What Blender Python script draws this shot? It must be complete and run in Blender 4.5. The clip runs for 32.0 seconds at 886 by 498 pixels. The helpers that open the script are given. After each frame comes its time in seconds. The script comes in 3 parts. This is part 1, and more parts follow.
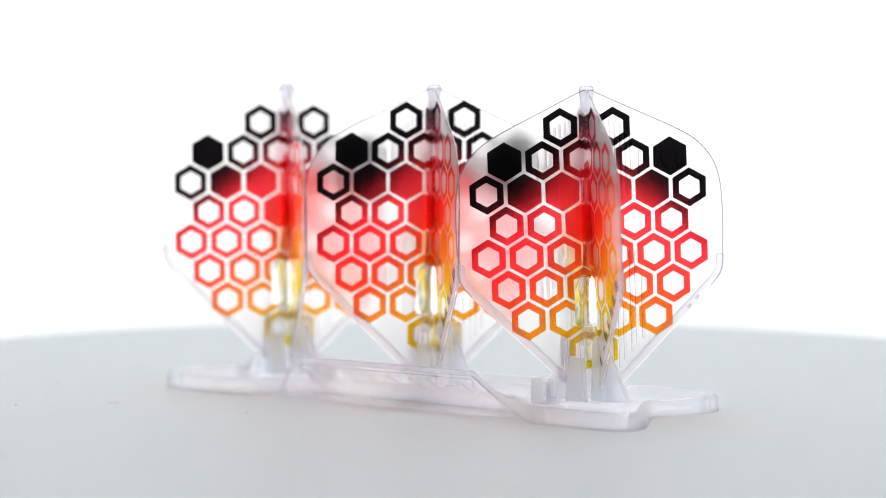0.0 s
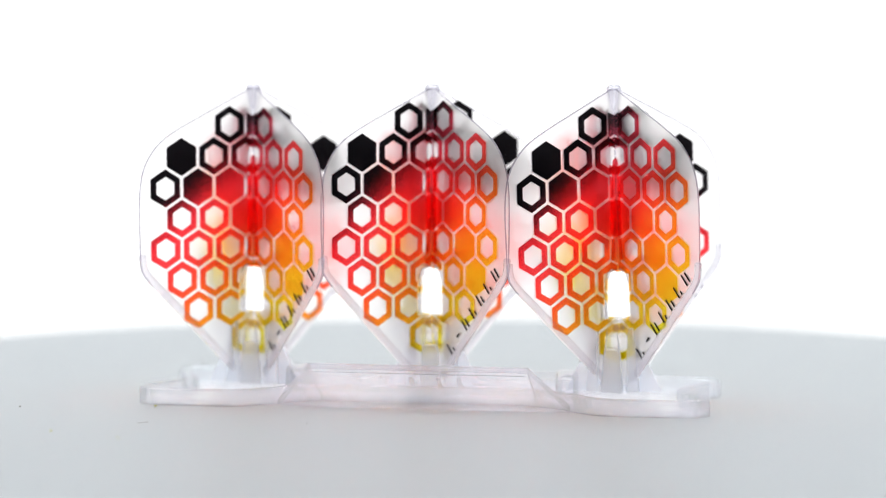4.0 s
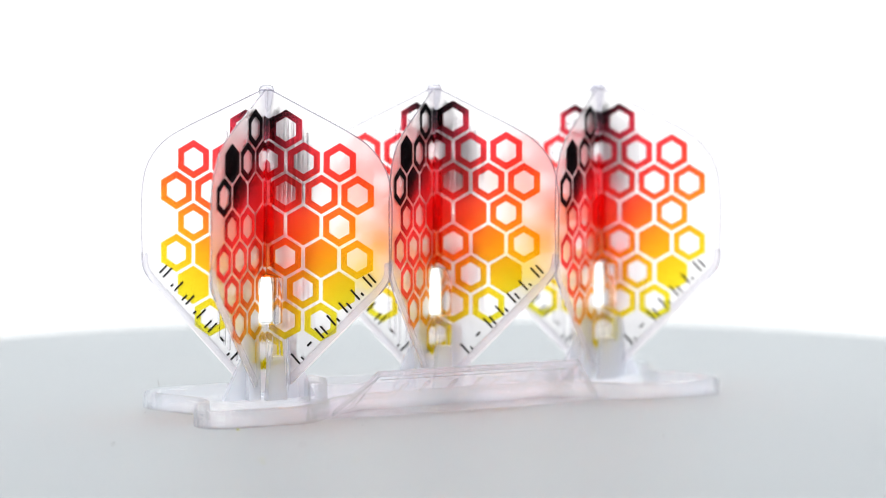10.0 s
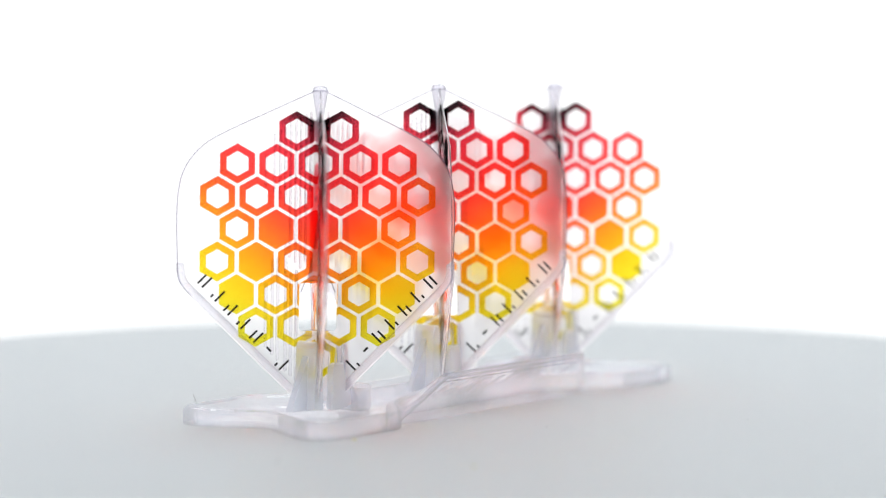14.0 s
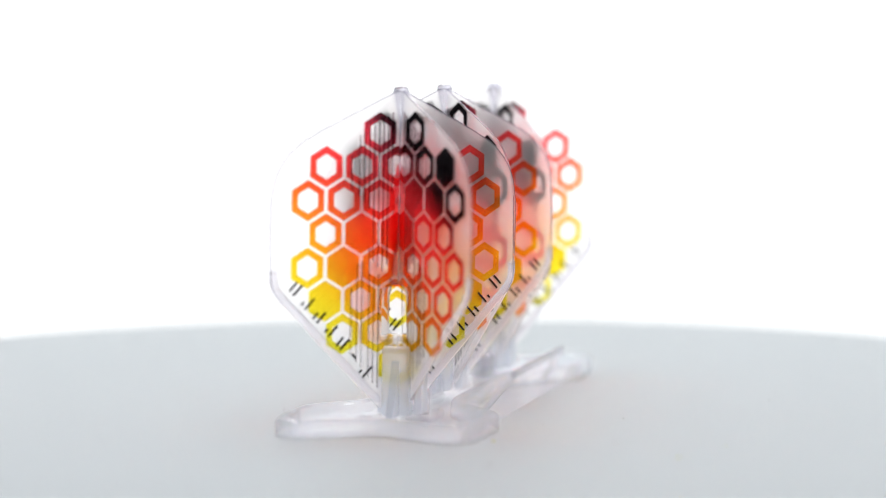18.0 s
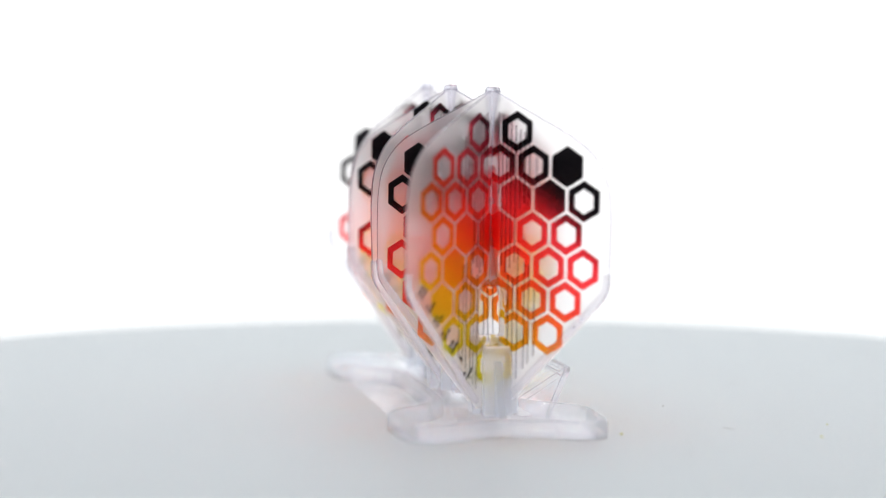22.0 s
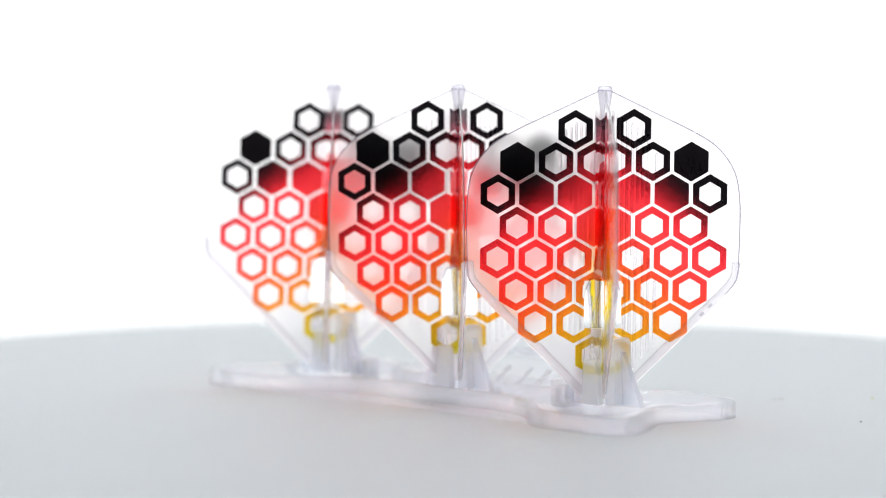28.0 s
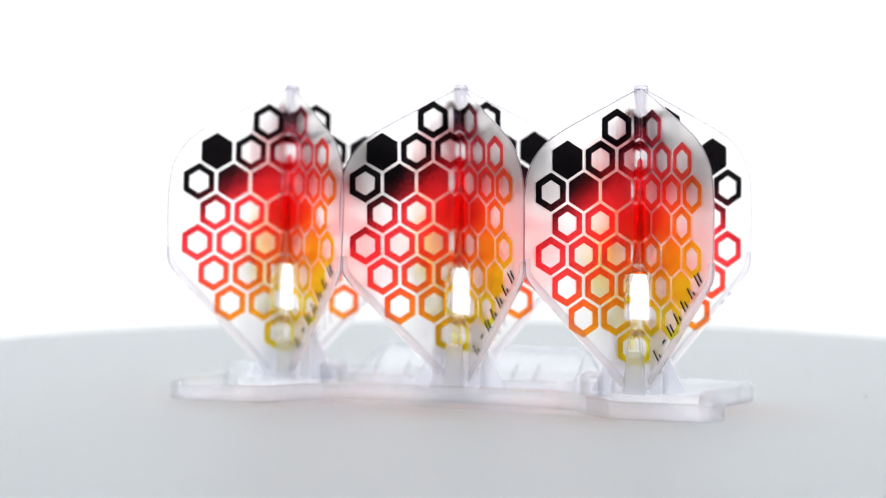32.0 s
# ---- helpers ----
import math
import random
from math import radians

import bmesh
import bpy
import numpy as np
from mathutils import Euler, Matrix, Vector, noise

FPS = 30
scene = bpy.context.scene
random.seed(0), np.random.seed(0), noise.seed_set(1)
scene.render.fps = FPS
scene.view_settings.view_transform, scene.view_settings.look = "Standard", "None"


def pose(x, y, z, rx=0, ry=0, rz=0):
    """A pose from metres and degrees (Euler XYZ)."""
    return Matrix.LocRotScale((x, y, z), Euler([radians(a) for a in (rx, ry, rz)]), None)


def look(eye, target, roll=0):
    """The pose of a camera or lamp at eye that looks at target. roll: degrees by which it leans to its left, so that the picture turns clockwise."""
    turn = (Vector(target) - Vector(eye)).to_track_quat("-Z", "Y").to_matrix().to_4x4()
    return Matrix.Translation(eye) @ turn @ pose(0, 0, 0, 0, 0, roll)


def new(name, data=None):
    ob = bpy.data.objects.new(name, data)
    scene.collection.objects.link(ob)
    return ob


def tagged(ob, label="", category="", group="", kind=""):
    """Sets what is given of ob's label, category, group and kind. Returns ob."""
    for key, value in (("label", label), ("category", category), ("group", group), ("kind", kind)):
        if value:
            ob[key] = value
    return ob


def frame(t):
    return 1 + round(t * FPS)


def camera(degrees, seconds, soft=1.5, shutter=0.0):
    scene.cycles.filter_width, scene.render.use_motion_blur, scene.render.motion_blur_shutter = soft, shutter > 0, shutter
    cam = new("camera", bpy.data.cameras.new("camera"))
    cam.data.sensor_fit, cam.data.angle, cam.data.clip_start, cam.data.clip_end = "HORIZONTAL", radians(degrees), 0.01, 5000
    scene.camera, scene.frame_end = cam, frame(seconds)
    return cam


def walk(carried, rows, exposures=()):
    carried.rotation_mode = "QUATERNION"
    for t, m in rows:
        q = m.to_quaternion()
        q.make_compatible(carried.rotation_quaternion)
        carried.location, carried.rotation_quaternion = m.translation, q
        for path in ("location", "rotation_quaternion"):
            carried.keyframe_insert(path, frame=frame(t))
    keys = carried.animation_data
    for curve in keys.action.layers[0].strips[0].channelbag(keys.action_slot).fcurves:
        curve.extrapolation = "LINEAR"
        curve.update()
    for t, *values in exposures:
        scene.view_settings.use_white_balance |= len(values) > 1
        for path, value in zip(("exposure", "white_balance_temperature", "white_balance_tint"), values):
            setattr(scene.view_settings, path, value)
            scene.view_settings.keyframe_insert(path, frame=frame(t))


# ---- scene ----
# Three printed dart flights on a clear stand, turning on a white turntable before a glowing white backdrop.
MM = 0.001

cam = camera(19.974, 32.0, soft=0.3)
cam_pose = Matrix.Translation((0, -404.84 * MM, 55.38 * MM)) @ pose(0, 0, 0, 90 - 4.396, 0, 0.0857)
walk(cam, [(0.0, cam_pose), (32.0, cam_pose)])
cam.data.dof.use_dof = True
cam.data.dof.focus_distance = 0.3875
cam.data.dof.aperture_fstop = 9.8


def turn(t):
    """The turntable's angle in degrees at t seconds."""
    return 1.628 + 6.151 * (t - 6) + 0.532 * ((t - 16) / 16) ** 2


# ---- light ----
world = bpy.data.worlds.new("studio")
scene.world = world
world.use_nodes = True
world.node_tree.nodes["Background"].inputs["Color"].default_value = (0.87, 0.91, 1.0, 1)
world.node_tree.nodes["Background"].inputs["Strength"].default_value = 0.34

softbox = new("softbox_lamp", bpy.data.lights.new("softbox_lamp", "AREA"))
softbox.data.shape, softbox.data.size, softbox.data.size_y = "RECTANGLE", 1.1, 0.8
softbox.data.energy = 11.5
softbox.data.color = (0.975, 0.99, 1.0)
softbox.matrix_world = look((0, 0.12, 0.75), (0, 0, 0.0))


# ---- materials ----
def material(name):
    m = bpy.data.materials.new(name)
    m.use_nodes = True
    m.node_tree.nodes.clear()
    return m, m.node_tree.nodes, m.node_tree.links


def node(nodes, kind, **values):
    n = nodes.new(kind)
    for k, v in values.items():
        n.inputs[k.replace("_", " ")].default_value = v
    return n


def mix(nodes, links, fac, a, b):
    n = nodes.new("ShaderNodeMixShader")
    if isinstance(fac, float):
        n.inputs[0].default_value = fac
    else:
        links.new(fac, n.inputs[0])
    links.new(a, n.inputs[1])
    links.new(b, n.inputs[2])
    return n.outputs[0]


def finish(nodes, links, shader):
    out = nodes.new("ShaderNodeOutputMaterial")
    links.new(shader, out.inputs["Surface"])


def bump(nodes, links, scale, strength, distance, detail=3.0):
    co = nodes.new("ShaderNodeTexCoord")
    tex = node(nodes, "ShaderNodeTexNoise", Scale=scale, Detail=detail, Roughness=0.6)
    links.new(co.outputs["Object"], tex.inputs["Vector"])
    b = node(nodes, "ShaderNodeBump", Strength=strength, Distance=distance)
    links.new(tex.outputs["Fac"], b.inputs["Height"])
    return b.outputs["Normal"], tex.outputs["Fac"]


def sheen(nodes, links, least, most, bend=4.0):
    """How much a clear surface mirrors: little from the front, more at a slant."""
    w = node(nodes, "ShaderNodeLayerWeight", Blend=0.5)
    p = nodes.new("ShaderNodeMath")
    p.operation = "POWER"
    p.inputs[1].default_value = bend
    links.new(w.outputs["Facing"], p.inputs[0])
    r = nodes.new("ShaderNodeMapRange")
    r.inputs["To Min"].default_value, r.inputs["To Max"].default_value = least, most
    links.new(p.outputs[0], r.inputs["Value"])
    return r.outputs["Result"]


def make_film(name, tint, rough, clear_share):
    """Thin frosted clear plastic of the wings."""
    m, n, l = material(name)
    normal, fac = bump(n, l, 900, 0.12, 0.0002)
    refr = node(n, "ShaderNodeBsdfGlass", Color=(*tint, 1), Roughness=rough, IOR=1.13)
    clear = node(n, "ShaderNodeBsdfTransparent", Color=(*tint, 1))
    gloss = node(n, "ShaderNodeBsdfGlossy", Color=(1, 1, 1, 1), Roughness=0.08)
    milk = node(n, "ShaderNodeBsdfTranslucent", Color=(0.93, 0.92, 0.95, 1))
    l.new(normal, gloss.inputs["Normal"])
    body = mix(n, l, clear_share, refr.outputs[0], clear.outputs[0])
    body = mix(n, l, 0.001, body, milk.outputs[0])
    finish(n, l, mix(n, l, sheen(n, l, 0.002, 0.75, 2.2), body, gloss.outputs[0]))
    return m


def make_clear(name, tint, rough, milk_share, clear_share, least=0.03, most=0.4, ior=1.3):
    """Thick clear moulded plastic, slightly milky."""
    m, n, l = material(name)
    normal, fac = bump(n, l, 350, 0.15, 0.0004)
    glass = node(n, "ShaderNodeBsdfRefraction", Color=(*tint, 1), Roughness=rough, IOR=ior)
    milk = node(n, "ShaderNodeBsdfTranslucent", Color=(0.9, 0.935, 1.0, 1))
    soft = node(n, "ShaderNodeBsdfDiffuse", Color=(0.88, 0.915, 0.98, 1))
    clear = node(n, "ShaderNodeBsdfTransparent", Color=(*tint, 1))
    l.new(normal, glass.inputs["Normal"])
    gloss = node(n, "ShaderNodeBsdfGlossy", Color=(1, 1, 1, 1), Roughness=rough)
    l.new(normal, gloss.inputs["Normal"])
    haze = mix(n, l, 0.25, milk.outputs[0], soft.outputs[0])
    body = mix(n, l, clear_share, glass.outputs[0], clear.outputs[0])
    body = mix(n, l, milk_share, body, haze)
    finish(n, l, mix(n, l, sheen(n, l, least, most), body, gloss.outputs[0]))
    return m


# ink colours by the way across the fade, in millimetres: on the dark wings and on the yellow ones
WARM = ((9.0, (0.95, 0.046, 0.06)), (16.0, (0.98, 0.054, 0.042)), (20.5, (1.0, 0.105, 0.026)), (25.0, (1.0, 0.235, 0.02)),
        (29.0, (1.0, 0.36, 0.014)), (33.0, (0.97, 0.53, 0.014)), (37.5, (0.91, 0.71, 0.02)), (43.0, (0.86, 0.81, 0.032)))
RAMP_DARK = ((-30.0, (0.004, 0.004, 0.005)), (0.0, (0.005, 0.004, 0.005)), (1.8, (0.07, 0.006, 0.009)), (3.2, (0.3, 0.012, 0.02)), (4.9, (0.74, 0.02, 0.03))) + WARM
RAMP_YELLOW = ((-30.0, (0.004, 0.004, 0.005)), (-0.6, (0.006, 0.005, 0.006)), (0.5, (0.09, 0.012, 0.02)), (1.5, (0.38, 0.026, 0.05)), (3.2, (0.68, 0.036, 0.065))) + WARM


def make_ink(name, side, shades):
    """Translucent printing ink: a diagonal fade from black through red and orange to yellow. side: -1 or 1 along the print."""
    m, n, l = material(name)
    co = n.new("ShaderNodeTexCoord")
    sep = n.new("ShaderNodeSeparateXYZ")
    l.new(co.outputs["Object"], sep.inputs[0])
    along = node(n, "ShaderNodeMath")
    along.operation = "MULTIPLY"
    along.inputs[1].default_value = 0.8 * side
    l.new(sep.outputs["X"], along.inputs[0])
    down = n.new("ShaderNodeMath")
    down.operation = "MULTIPLY_ADD"
    down.inputs[1].default_value = -1.1
    l.new(sep.outputs["Z"], down.inputs[0])
    l.new(along.outputs[0], down.inputs[2])
    # printing grain breaks the fade up
    grain = node(n, "ShaderNodeTexNoise", Scale=6800.0, Detail=1.0, Roughness=0.6)
    l.new(co.outputs["Object"], grain.inputs["Vector"])
    shake = node(n, "ShaderNodeMapRange")
    shake.inputs["From Min"].default_value, shake.inputs["From Max"].default_value = 0.36, 0.64
    shake.inputs["To Min"].default_value, shake.inputs["To Max"].default_value = -0.003, 0.003
    l.new(grain.outputs["Fac"], shake.inputs["Value"])
    add = n.new("ShaderNodeMath")
    l.new(down.outputs[0], add.inputs[0])
    l.new(shake.outputs["Result"], add.inputs[1])
    lo, hi = shades[0][0], shades[-1][0]
    rng = n.new("ShaderNodeMapRange")
    rng.inputs["From Min"].default_value = (lo - 48.5) * MM
    rng.inputs["From Max"].default_value = (hi - 48.5) * MM
    l.new(add.outputs[0], rng.inputs["Value"])
    ramp = n.new("ShaderNodeValToRGB")
    while len(ramp.color_ramp.elements) < len(shades):
        ramp.color_ramp.elements.new(0.5)
    for e, (v, c) in zip(ramp.color_ramp.elements, shades):
        e.position, e.color = (v - lo) / (hi - lo), (*[x ** 0.5 for x in c], 1)
    l.new(rng.outputs["Result"], ramp.inputs["Fac"])
    # uneven coverage of the print
    cover = node(n, "ShaderNodeTexNoise", Scale=7600.0, Detail=1.0)
    l.new(co.outputs["Object"], cover.inputs["Vector"])
    amount = n.new("ShaderNodeMapRange")
    amount.inputs["From Min"].default_value, amount.inputs["From Max"].default_value = 0.36, 0.64
    amount.inputs["To Min"].default_value, amount.inputs["To Max"].default_value = 0.74, 1.26
    l.new(cover.outputs["Fac"], amount.inputs["Value"])
    tone = n.new("ShaderNodeMix")
    tone.data_type, tone.blend_type = "RGBA", "MULTIPLY"
    tone.inputs[0].default_value = 1.0
    l.new(ramp.outputs["Color"], tone.inputs[6])
    l.new(amount.outputs["Result"], tone.inputs[7])
    clear = n.new("ShaderNodeBsdfTransparent")
    body = n.new("ShaderNodeBsdfDiffuse")
    back = n.new("ShaderNodeBsdfTranslucent")
    for b in (clear, body, back):
        l.new(tone.outputs[2], b.inputs["Color"])
    paint = mix(n, l, 0.5, body.outputs[0], back.outputs[0])
    finish(n, l, mix(n, l, 0.06, clear.outputs[0], paint))
    return m


def make_plain(name, colour, rough, scale=600.0, depth=0.0003, strength=0.2, vary=0.04):
    m, n, l = material(name)
    normal, fac = bump(n, l, scale, strength, depth)
    p = node(n, "ShaderNodeBsdfPrincipled", Roughness=rough)
    ramp = n.new("ShaderNodeValToRGB")
    ramp.color_ramp.elements[0].position, ramp.color_ramp.elements[1].position = 0.3, 0.7
    ramp.color_ramp.elements[0].color = (*[c * (1 - vary) for c in colour], 1)
    ramp.color_ramp.elements[1].color = (*[min(1, c * (1 + vary)) for c in colour], 1)
    l.new(fac, ramp.inputs["Fac"])
    l.new(ramp.outputs["Color"], p.inputs["Base Color"])
    l.new(normal, p.inputs["Normal"])
    finish(n, l, p.outputs[0])
    return m


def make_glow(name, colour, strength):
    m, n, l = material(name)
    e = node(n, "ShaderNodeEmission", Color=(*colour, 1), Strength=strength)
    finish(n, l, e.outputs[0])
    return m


FILM = make_film("frosted_film", (0.952, 0.946, 0.946), 0.55, 0.1)
# same film, tinted dark to stand in for light bent away at the edge
FILM_EDGE_DARKENED = make_film("film_edge_darkened", (0.62, 0.6, 0.66), 0.3, 0.3)
SPINE = make_clear("clear_spine_plastic", (0.88, 0.87, 0.91), 0.08, 0.14, 0.55, 0.02, 0.25)
CLEAR = make_clear("milky_clear_plastic", (0.98, 0.98, 0.99), 0.15, 0.07, 1.0)
RIB = make_clear("moulded_rib_plastic", (0.93, 0.91, 0.93), 0.05, 0.0, 0.45, 0.01, 0.4, 1.28)
RIB_LOW = make_clear("shallow_rib_plastic", (0.94, 0.935, 0.95), 0.08, 0.0, 0.65, 0.004, 0.2)
POST = make_clear("milky_post_plastic", (0.975, 0.98, 1.0), 0.2, 0.5, 1.0)
FIN = make_clear("thin_fin_plastic", (0.93, 0.94, 0.97), 0.15, 0.3, 1.0)
EDGE = make_clear("clear_moulded_edge", (0.985, 0.985, 0.995), 0.06, 0.24, 0.5, 0.02, 0.2, 1.3)
BEAD = make_clear("clear_bead_plastic", (0.92, 0.91, 0.93), 0.1, 0.16, 0.6, 0.02, 0.3, 1.2)
MILKY = make_clear("thick_milky_plastic", (0.99, 0.995, 1.0), 0.06, 0.24, 0.7, 0.03, 0.14, 1.25)
PLATE = make_clear("milky_plate_plastic", (0.99, 0.995, 1.0), 0.12, 0.1, 1.0, 0.02, 0.3)
INK_A, INK_B = make_ink("print_ink_dark_side", -1.0, RAMP_DARK), make_ink("print_ink_yellow_side", 1.0, RAMP_YELLOW)
BLACK = make_plain("black_ink", (0.006, 0.006, 0.007), 0.5)
# the last value paints the embossed grain's light and shade as colour speckle
PLATTER = make_plain("matt_white_plastic", (0.49, 0.53, 0.55), 0.42, 2600.0, 0.0012, 0.9, 0.13)
BASE = make_plain("white_housing_plastic", (0.7, 0.71, 0.72), 0.4)
SHEET = make_plain("white_table_sheet", (0.82, 0.83, 0.84), 0.7)
# the backdrop's brightness is emission in its material, not lamplight falling on it
PANEL = make_glow("glowing_white_backdrop", (0.985, 0.995, 1.0), 1.34)
CRUMB_GREEN = make_plain("yellow_green_crumb", (0.42, 0.42, 0.03), 0.7)
CRUMB_DARK = make_plain("dark_dust", (0.1, 0.09, 0.08), 0.8)


# ---- building helpers ----
def mesh_of(name, bm, mat, smooth=False):
    bmesh.ops.recalc_face_normals(bm, faces=bm.faces)
    bmesh.ops.scale(bm, vec=(MM, MM, MM), verts=bm.verts)
    me = bpy.data.meshes.new(name)
    bm.to_mesh(me)
    bm.free()
    me.materials.append(mat)
    if smooth:
        me.shade_smooth()
    return me


def part(name, bm, mat, parent, label="", smooth=False):
    """Links a bmesh, drawn in millimetres, as one mesh object under a thing or a part."""
    ob = new(name, mesh_of(name, bm, mat, smooth))
    ob.parent = parent
    if label:
        tagged(ob, label)
    return ob


def prism(bm, outline, y0, y1):
    """A slab whose outline lies in x and z, between y0 and y1."""
    a = [bm.verts.new((x, y0, z)) for x, z in outline]
    b = [bm.verts.new((x, y1, z)) for x, z in outline]
    fa, fb = bm.faces.new(a), bm.faces.new(b[::-1])
    for i in range(len(a)):
        j = (i + 1) % len(a)
        bm.faces.new((a[j], a[i], b[i], b[j]))
    bmesh.ops.triangulate(bm, faces=[fa, fb])


def slab(bm, outline, z0, z1):
    """A slab whose outline lies in x and y, between the heights z0 and z1."""
    a = [bm.verts.new((x, y, z0)) for x, y in outline]
    b = [bm.verts.new((x, y, z1)) for x, y in outline]
    fa, fb = bm.faces.new(a[::-1]), bm.faces.new(b)
    for i in range(len(a)):
        j = (i + 1) % len(a)
        bm.faces.new((a[i], a[j], b[j], b[i]))
    bmesh.ops.triangulate(bm, faces=[fa, fb])


def lathe(bm, profile, steps=24, closed=False):
    """Turns a profile of (radius, height) round the z axis."""
    rings = []
    for r, z in profile:
        rings.append([bm.verts.new((r * math.cos(2 * math.pi * i / steps), r * math.sin(2 * math.pi * i / steps), z)) for i in range(steps)])
    pairs = list(zip(rings, rings[1:])) + ([(rings[-1], rings[0])] if closed else [])
    for p, q in pairs:
        for i in range(steps):
            j = (i + 1) % steps
            bm.faces.new((p[i], p[j], q[j], q[i]))
    if not closed:
        bm.faces.new(rings[0][::-1])
        bm.faces.new(rings[-1])


def smooth_line(points, rounds=2, closed=False):
    """Cuts the corners of a line of points."""
    for _ in range(rounds):
        out = [] if closed else [points[0]]
        n = len(points)
        for i in range(n if closed else n - 1):
            p, q = points[i], points[(i + 1) % n]
            out.append(tuple(0.75 * a + 0.25 * b for a, b in zip(p, q)))
            out.append(tuple(0.25 * a + 0.75 * b for a, b in zip(p, q)))
        if not closed:
            out.append(points[-1])
        points = out
    return points


def round_corners(points, radius):
    """Cuts each corner of a closed outline by a small arc."""
    out = []
    n = len(points)
    for i in range(n):
        p, a, b = Vector(points[i]), Vector(points[i - 1]), Vector(points[(i + 1) % n])
        u, v = a - p, b - p
        r = min(radius, 0.4 * u.length, 0.4 * v.length)
        p0, p1 = p + u.normalized() * r, p + v.normalized() * r
        for k in (0.0, 0.33, 0.67, 1.0):
            out.append(tuple(p0 * (1 - k) ** 2 + p * 2 * k * (1 - k) + p1 * k * k))
    return out


def rail(bm, path, section, closed=False):
    """Sweeps a section of (sideways, up) along a path in x, y, z whose side lies level."""
    n = len(path)
    rings = []
    for i, p in enumerate(path):
        a = Vector(path[(i - 1) % n] if closed or i else p)
        b = Vector(path[(i + 1) % n] if closed or i < n - 1 else p)
        d = (b - a).normalized()
        side = d.cross(Vector((0, 0, 1))).normalized()
        rings.append([bm.verts.new(Vector(p) + side * u + Vector((0, 0, 1)) * v) for u, v in section])
    pairs = list(zip(rings, rings[1:])) + ([(rings[-1], rings[0])] if closed else [])
    k = len(section)
    for p, q in pairs:
        for i in range(k):
            j = (i + 1) % k
            bm.faces.new((p[i], p[j], q[j], q[i]))
    if not closed:
        bm.faces.new(rings[0][::-1])
        bm.faces.new(rings[-1])


def block(bm, x0, x1, y0, y1, z0, z1, bevel=0.3):
    made = bmesh.ops.create_cube(bm, size=1.0)["verts"]
    for v in made:
        v.co = Vector((x0 if v.co.x < 0 else x1, y0 if v.co.y < 0 else y1, z0 if v.co.z < 0 else z1))
    if bevel:
        edges = {e for v in made for e in v.link_edges}
        bmesh.ops.bevel(bm, geom=list(edges), offset=bevel, segments=2, affect="EDGES", profile=0.6)


# ---- the setting ----
def build_setting():
    bm = bmesh.new()
    block(bm, -900, 900, -1200, 460, -66, -60, 0)
    tagged(new("table_floor", mesh_of("table_floor", bm, SHEET)), "white studio table sheet under the turntable", "table top", kind="structure")
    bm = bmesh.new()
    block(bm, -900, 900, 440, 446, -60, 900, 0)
    tagged(new("backdrop", mesh_of("backdrop", bm, PANEL)), "plain white studio backdrop that glows evenly by itself", "backdrop", kind="structure")


def build_turntable():
    base = tagged(new("drive_unit"), "white round plastic drive unit under the turning platter", "drive unit")
    base.matrix_world = pose(0, 0, -60 * MM)
    bm = bmesh.new()
    lathe(bm, [(96, 0), (100, 1.5), (100, 40), (97, 46), (30, 46.2)], 64)
    part("housing", bm, BASE, base, smooth=False)
    bm = bmesh.new()
    lathe(bm, [(28, 46), (28, 51.5)], 32)
    part("bearing", bm, BASE, base)
    table = tagged(new("turntable"), "round matt pale grey turntable platter with fine grain", "turntable")
    bm = bmesh.new()
    lathe(bm, [(20, -5), (126.1, -5), (127.0, -4.4), (127.0, -0.9), (126.7, -0.3), (126.0, 0), (40, 0)], 160)
    part("platter", bm, PLATTER, table)
    bm = bmesh.new()
    lathe(bm, [(121, -5.004), (126.4, -5.004), (126.4, -8.2), (125.6, -8.4), (121, -8.4)], 160, closed=True)
    part("rim_ring", bm, BASE, table, "plain white ring under the platter's edge")
    return table


# ---- the flights ----
PITCH, ROW, TOP_ROW = 5.9, 4.945, 44.07
HALF, LINE = 2.64, 1.0          # half the width of a printed hexagon and its line's width
# rows from the top: (steps along the row, 1 for a filled hexagon)
DARK = (((0.5, 0),), ((0, 0), (1, 0), (2, 1)), ((0.5, 1), (1.5, 1), (2.5, 0)), ((0, 1), (1, 0), (2, 0)),
        ((0.5, 0), (1.5, 0), (2.5, 0)), ((0, 0), (1, 0), (2, 0)), ((0.5, 0), (1.5, 0)), ((0, 0),))
YELLOW = (((0.5, 0),), ((0, 0), (1, 0), (2, 0)), ((0.5, 0), (1.5, 0), (2.5, 0)), ((0, 1), (1, 1), (2, 0)),
          ((0.5, 0), (1.5, 1), (2.5, 0)), ((0, 0), (1, 0), (2, 1)), ((0.5, 0), (1.5, 0)), ((0, 0),))
SHOULDER = ((0.8, 50.35), (7.4, 47.2), (14.0, 44.1), (17.6, 41.9), (20.2, 38.4), (21.0, 34.5), (21.1, 30.0), (20.9, 23.0))
LOWER = ((20.6, 21.4), (19.6, 19.8), (17.2, 17.3), (9.2, 9.2), (3.0, 3.2))
THICK = 0.11                     # half the film's thickness


def wing_outline(reach):
    """The film's edge; reach is how far the wing stands out from the axis."""
    k = reach / 21.1
    edge = [SHOULDER[0]] + smooth_line(SHOULDER[1:], 2) + smooth_line(LOWER, 1)
    inner = [(0.1, 3.2), (0.1, 13.9), (2.5, 13.9), (2.85, 14.3), (2.8, 18.0), (2.5, 19.8), (1.9, 21.3), (0.1, 21.6), (0.1, 50.35)]
    return [(x * k, z) for x, z in edge] + inner


